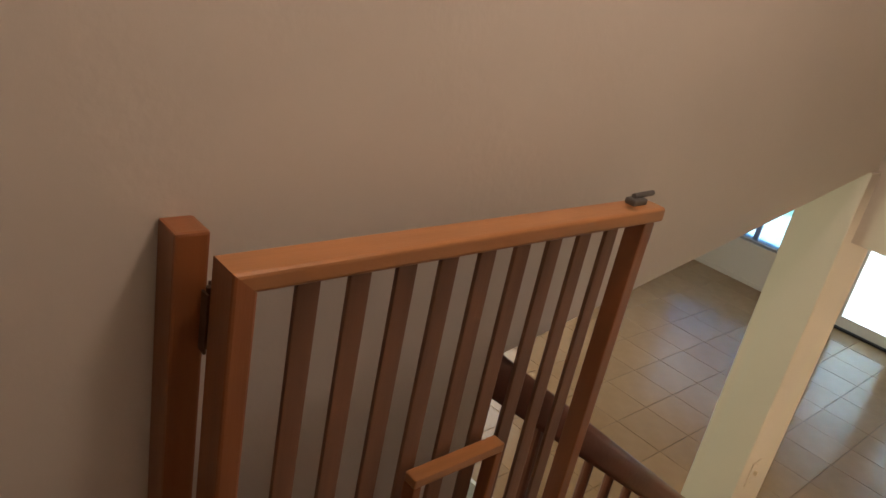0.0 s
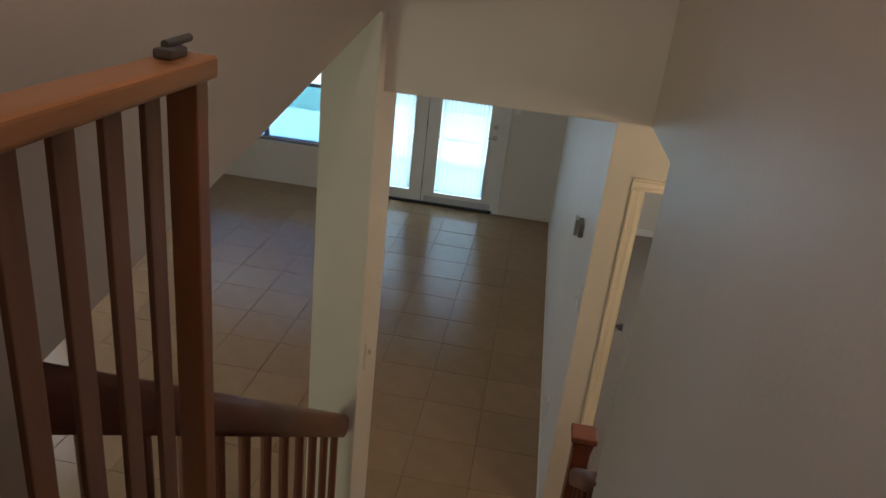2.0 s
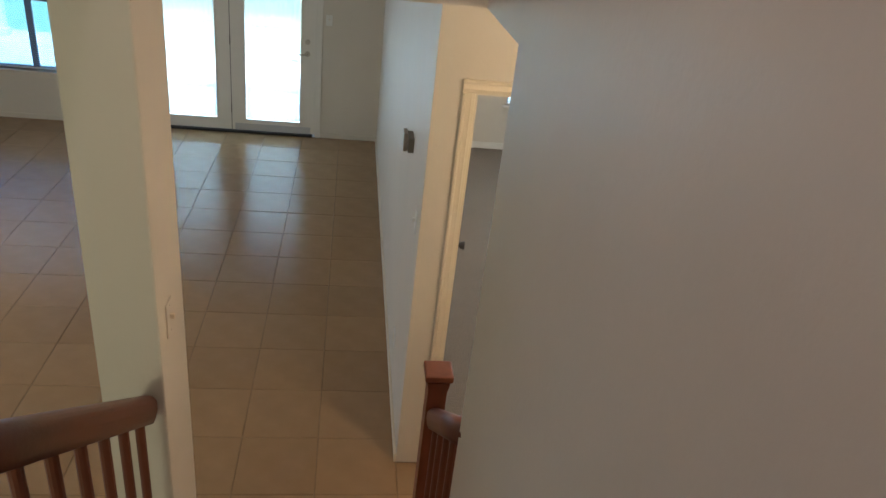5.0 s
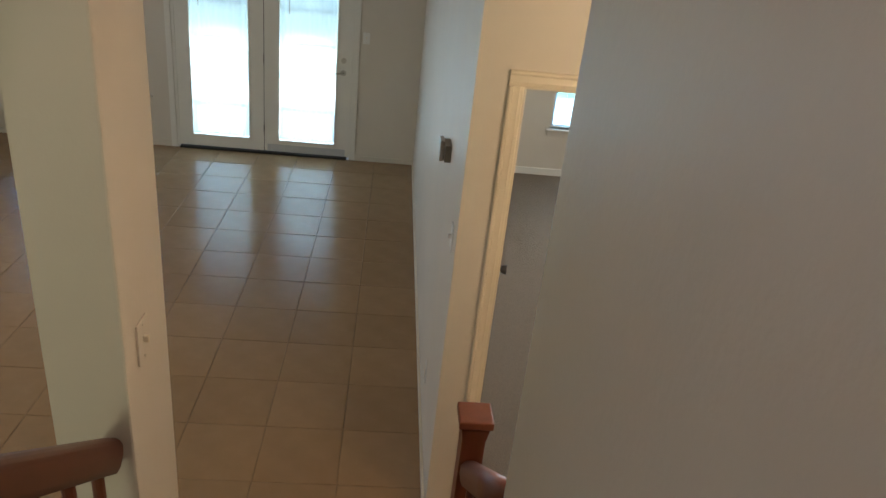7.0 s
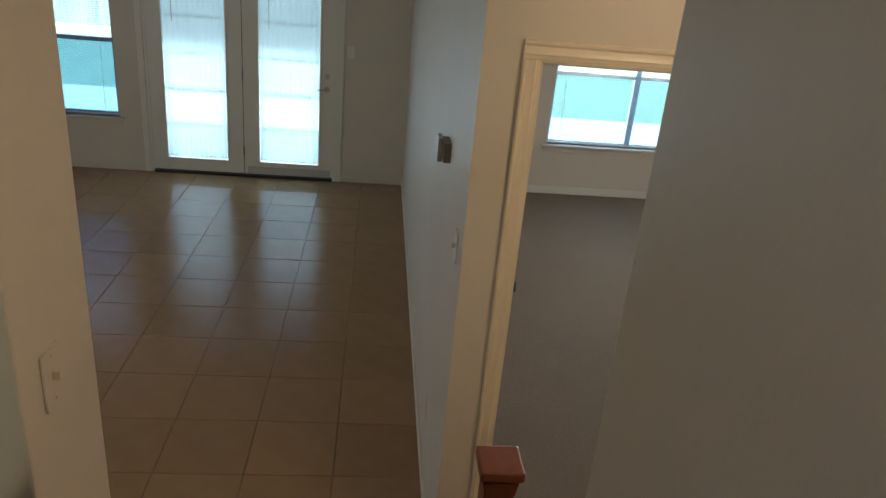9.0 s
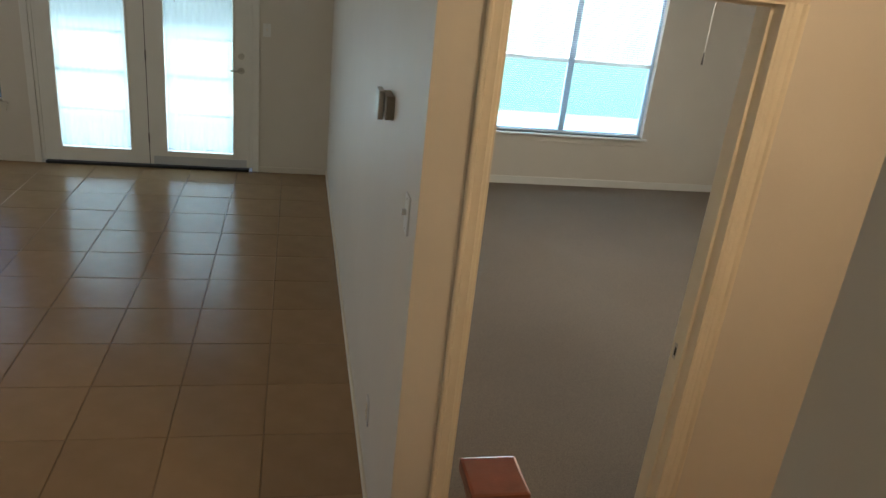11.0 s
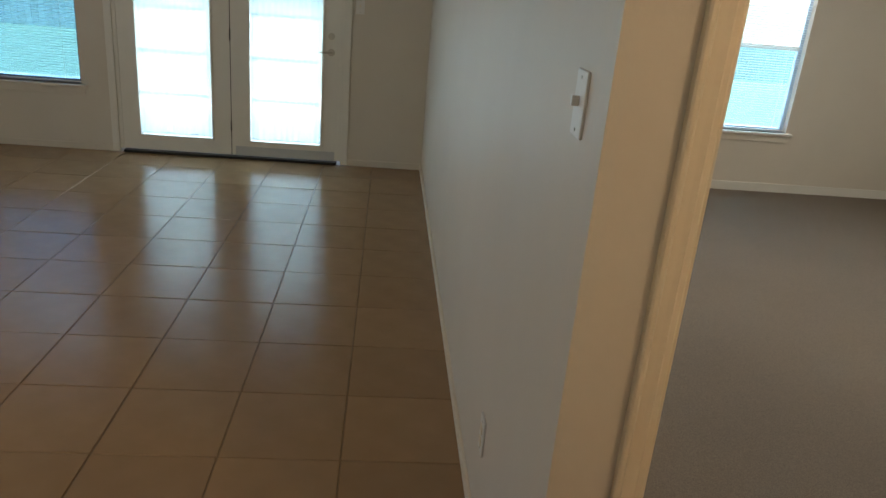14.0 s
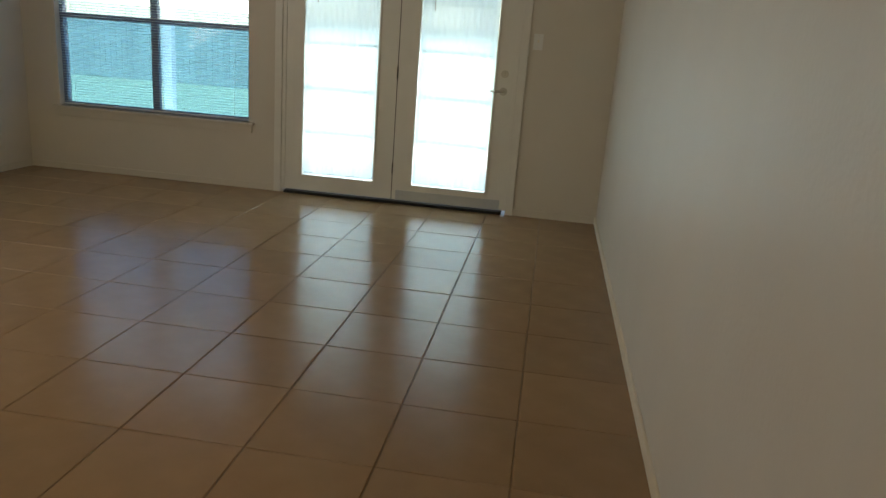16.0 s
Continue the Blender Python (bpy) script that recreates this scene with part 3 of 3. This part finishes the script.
def blinds(x0, x1, z0, z1, tilt):
    b = thing("window_blind", "lowered white horizontal mini blind in the window", "blind", ((x0 + x1) / 2, YF + 0.035, z1))
    bm = bmesh.new()
    box(bm, x0, x1, YF + 0.02, YF + 0.05, z1 - 0.03, z1, bevel=0.003)
    part("headrail", bm, M_PLATE, b)
    bm = bmesh.new()
    box(bm, x0, x1, YF + 0.025, YF + 0.045, z0, z0 + 0.012, bevel=0.003)
    part("bottom_rail", bm, M_PLATE, b)
    c, s = math.cos(tilt), math.sin(tilt)
    bm = bmesh.new()
    z = z0 + 0.025
    while z < z1 - 0.035:
        v = [bm.verts.new((x, YF + 0.035 + u * 0.011 * c, z - u * 0.011 * s)) for x, u in ((x0, -1), (x1, -1), (x1, 1), (x0, 1))]
        bm.faces.new(v)
        z += 0.021
    tagged(part("slats", bm, M_SLAT, b), kind="stuff")
    for x in (x0 + 0.12, x1 - 0.12):
        bm = bmesh.new()
        tube(bm, (x, YF + 0.022, z0), (x, YF + 0.022, z1 - 0.03), 0.0012, 5)
        part("cord", bm, M_PLATE, b)


blinds(WIN[0] + 0.012, WIN[1] - 0.012, WIN[2] + 0.01, WIN[3] - 0.005, 0.2)
blinds(BWIN[0] + 0.012, BWIN[1] - 0.012, BWIN[2] + 0.01, BWIN[3] - 0.005, 0.2)


# ---- bedroom door ----
def bedroom_door():
    d = thing("door_2", "open painted bedroom door, swung into the room", "door", (DOOR_X0, 0.06, 0), kind="structure")

    jx0, jx1, jz = DOOR_X0 + 0.015, DOOR_X1 - 0.015, 2.075

    def casing(u, sgn):
        # moulded casing: an outer bead, a hollow and a flat that thins towards the jamb
        return [(u, 0.0), (u, -0.016), (u + sgn * 0.004, -0.019), (u + sgn * 0.010, -0.019), (u + sgn * 0.014, -0.015), (u + sgn * 0.017, -0.011), (u + sgn * 0.030, -0.012), (u + sgn * 0.040, -0.014), (u + sgn * 0.044, -0.011), (u + sgn * 0.053, -0.009), (u + sgn * 0.057, -0.006), (u + sgn * 0.057, 0.0)]
    for x, sg in ((jx0 - 0.064, 1), (jx1 + 0.064, -1)):
        bm = bmesh.new()
        prism(bm, casing(x, sg), "z", 0.0, jz + 0.007)
        part("casing", bm, M_TRIM, d)
    bm = bmesh.new()
    prism(bm, [(v, u) for u, v in casing(jz + 0.064, -1)], "x", jx0 - 0.064, jx1 + 0.064)
    part("casing", bm, M_TRIM, d)
    bm = bmesh.new()
    box(bm, DOOR_X0, jx0, -0.004, WT + 0.004, 0.006, jz, bevel=0.002)
    box(bm, jx1, DOOR_X1, -0.004, WT + 0.004, 0.006, jz, bevel=0.002)
    box(bm, DOOR_X0, DOOR_X1, -0.004, WT + 0.004, jz, 2.09)
    part("door_frame", bm, M_TRIM, d)
    bm = bmesh.new()
    box(bm, jx0, jx0 + 0.011, 0.040, 0.074, 0.006, jz, bevel=0.002)
    box(bm, jx1 - 0.011, jx1, 0.040, 0.074, 0.006, jz, bevel=0.002)
    box(bm, jx0 + 0.011, jx1 - 0.011, 0.040, 0.074, jz - 0.011, jz, bevel=0.002)
    part("door_stop", bm, M_TRIM, d)
    bm = bmesh.new()
    box(bm, jx1 - 0.002, jx1 + 0.001, 0.084, 0.106, 0.945, 1.0)
    plate = part("strike_plate", bm, M_METAL, d)
    bm = bmesh.new()
    box(bm, jx1 - 0.003, jx1 - 0.001, 0.090, 0.099, 0.958, 0.987)
    part("latch_hole", bm, M_SEAL, plate)
    # leaf, open by about 82 degrees
    a = radians(80)
    c, s = math.cos(a), math.sin(a)
    o = Vector((jx0 + 0.004, WT + 0.01, 0))
    m = Matrix.Translation(o) @ Matrix.Rotation(a, 4, "Z")
    bm = bmesh.new()
    vs = box(bm, 0, 0.73, -0.0, 0.035, 0.02, 2.06, bevel=0.002)
    bmesh.ops.transform(bm, matrix=m, verts=bm.verts[:])
    leaf = part("door_leaf", bm, M_DOORP, d)
    bm = bmesh.new()
    tube(bm, (0.60, 0.0, 0.99), (0.60, -0.04, 0.99), 0.012, 12)
    tube(bm, (0.60, -0.035, 0.99), (0.60, -0.062, 0.99), 0.020, 16, 0.026)
    tube(bm, (0.60, -0.001, 0.99), (0.60, -0.006, 0.99), 0.030, 16)
    bmesh.ops.transform(bm, matrix=m, verts=bm.verts[:])
    part("door_knob", bm, M_DARKM, d, "dark metal door knob", smooth=False)


bedroom_door()


# ---- wall fittings ----
def wall_plate(name, label, cat, x, y, z, face, kind):
    """face: which way the plate looks, '-x', '+x' or '-y'."""
    p = thing(name, label, cat, (x, y, z))
    bm = bmesh.new()
    box(bm, -0.035, 0.035, -0.006, 0.0, -0.058, 0.058, bevel=0.003)
    bits = [("plate", bm, M_WALL if face == "+x" else M_PLATE)]
    bm = bmesh.new()
    if kind == "switch":
        box(bm, -0.005, 0.005, -0.020, -0.006, -0.004, 0.014, bevel=0.002)
        bits.append(("toggle", bm, M_PLATE if face == "-x" else M_TRIM))
    else:
        for dz in (-0.02, 0.02):
            box(bm, -0.015, 0.015, -0.009, -0.006, dz - 0.013, dz + 0.013, bevel=0.003)
        bits.append(("socket", bm, M_TRIM))
    for dz in (-0.045, 0.045):
        bm = bmesh.new()
        tube(bm, (0, -0.0055, dz), (0, -0.0075, dz), 0.003, 8)
        bits.append(("screw", bm, M_METAL))
    rot = {"-y": 0, "-x": -90, "+x": 90}[face]
    for n, b, mt in bits:
        bmesh.ops.transform(b, matrix=Matrix.Translation((x, y, z)) @ pose(0, 0, 0, 0, 0, rot), verts=b.verts[:])
        part(n, b, mt, p)


wall_plate("light_switch", "white toggle light switch plate on the hall wall", "switch", 0.0, 0.155, 1.40, "-x", "switch")
wall_plate("light_switch", "small painted toggle switch plate on the column", "switch", XS0 + 0.012, -1.03, 1.595, "+x", "switch")
wall_plate("light_switch", "white light switch plate beside the glazed doors", "switch", -0.585, YF, 1.33, "-y", "switch")
wall_plate("outlet", "white electrical outlet low on the hall wall", "outlet", 0.0, 0.71, 0.335, "-x", "outlet")


def thermostat():
    t = thing("thermostat", "small grey thermostat box on the pale hall wall", "thermostat", (0, 0.68, 1.60))
    bm = bmesh.new()
    box(bm, -0.030, 0.0, 0.61, 0.735, 1.57, 1.65, bevel=0.003)
    part("base", bm, M_GREY, t)
    bm = bmesh.new()
    box(bm, -0.052, -0.030, 0.655, 0.745, 1.56, 1.66, bevel=0.006)
    part("cover", bm, M_METAL, t, "brushed metal cover")


thermostat()


def pull_cord():
    p = thing("pull_cord", "thin hanging pull cord with a small dark tassel", "pull cord", (2.30, 2.7, H1))
    bm = bmesh.new()
    tube(bm, (2.30, 2.7, 1.695), (2.30, 2.7, H1), 0.0015, 6)
    part("cord", bm, M_PLATE, p)
    bm = bmesh.new()
    tube(bm, (2.30, 2.7, 1.615), (2.30, 2.7, 1.695), 0.007, 10, 0.003)
    part("tassel", bm, M_DARKM, p)
    bm = bmesh.new()
    tube(bm, (2.30, 2.7, H1 - 0.03), (2.30, 2.7, H1), 0.05, 20)
    part("canopy", bm, M_PLATE, p)


pull_cord()


# ---- tiles ----
TP, TX, TY = 0.4168, -0.845, 2.267


def tiles():
    cache = {}

    def tile(x0, x1, y0, y1, parent):
        key = (round(x1 - x0, 4), round(y1 - y0, 4))
        if key not in cache:
            w, h = key
            bm = bmesh.new()
            g, b, z = 0.0017, 0.0025, 0.0
            lo = [bm.verts.new((x, y, -0.02)) for x, y in ((g, g), (w - g, g), (w - g, h - g), (g, h - g))]
            mi = [bm.verts.new((x, y, z - 0.003)) for x, y in ((g, g), (w - g, g), (w - g, h - g), (g, h - g))]
            hi = [bm.verts.new((x, y, z)) for x, y in ((g + b, g + b), (w - g - b, g + b), (w - g - b, h - g - b), (g + b, h - g - b))]
            bm.faces.new(hi)
            for i in range(4):
                j = (i + 1) % 4
                bm.faces.new((lo[i], lo[j], mi[j], mi[i]))
                bm.faces.new((mi[i], mi[j], hi[j], hi[i]))
            me = bpy.data.meshes.new("tile")
            bm.to_mesh(me)
            bm.free()
            me.materials.append(M_TILE)
            cache[key] = me
        ob = new("tile", cache[key])
        ob.location = (x0, y0, random.uniform(-0.0005, 0.0005))
        ob.rotation_euler = (random.uniform(-0.0015, 0.0015), random.uniform(-0.0015, 0.0015), 0)
        ob.parent = parent

    floor = tagged(new("floor"), "glossy tan ceramic floor tiles with recessed grout", kind="structure")
    for i in range(-12, 8):
        for j in range(-10, 10):
            x0, x1 = TX + TP * i, TX + TP * (i + 1)
            y0, y1 = TY + TP * j, TY + TP * (j + 1)
            if x0 > -0.02:
                if y0 > -0.05 or y1 < -1.6 or x0 > 1.6:
                    continue
                y1 = min(y1, 0.0)
            x0, x1 = (0.0 if abs(x0) < 0.02 else x0), (0.0 if abs(x1) < 0.02 else x1)
            x0, x1, y1 = max(x0, XLIV), x1 if x0 > -0.02 else min(x1, 0.0), min(y1, YF)
            if x1 - x0 < 0.03 or y1 - y0 < 0.03:
                continue
            if x0 > XS0 - 0.1 and x1 < 0.02 and y1 < NOSE_Y - RUN:
                continue
            tile(x0, x1, y0, y1, floor)


tiles()


# ---- outside ----
slab("ground", [(-60, 60, YF + 0.16, 90, -0.30, -0.14)], M_GRASS, "lawn behind the house")
slab("pavement", [(-6, 6, YF + 0.16, YF + 4.2, -0.14, -0.05)], M_CONC, "pale concrete patio outside the doors")


def fence():
    f = thing("fence", "weathered grey board fence at the back of the yard", "fence", (0, 17, -0.14))
    bm = bmesh.new()
    box(bm, -0.07, 0.07, -0.01, 0.01, 0, 1.8)
    me = bpy.data.meshes.new("board")
    bm.to_mesh(me)
    bm.free()
    me.materials.append(M_FENCE)
    for i in range(220):
        ob = new("board", me)
        ob.parent = f
        ob.location = (-20.0 + i * 0.15, 0, random.uniform(-0.02, 0.02))


fence()


def patio_post(x, y):
    p = thing("patio_post", "square white painted post on the patio", "post", (x, y, -0.05))
    bm = bmesh.new()
    box(bm, x - 0.06, x + 0.06, y - 0.06, y + 0.06, -0.05, 2.75, bevel=0.008)
    part("shaft", bm, M_DOORP, p)
    bm = bmesh.new()
    box(bm, x - 0.09, x + 0.09, y - 0.09, y + 0.09, -0.05, 0.06, bevel=0.008)
    part("base", bm, M_DOORP, p)


patio_post(-5.6, 9.0)
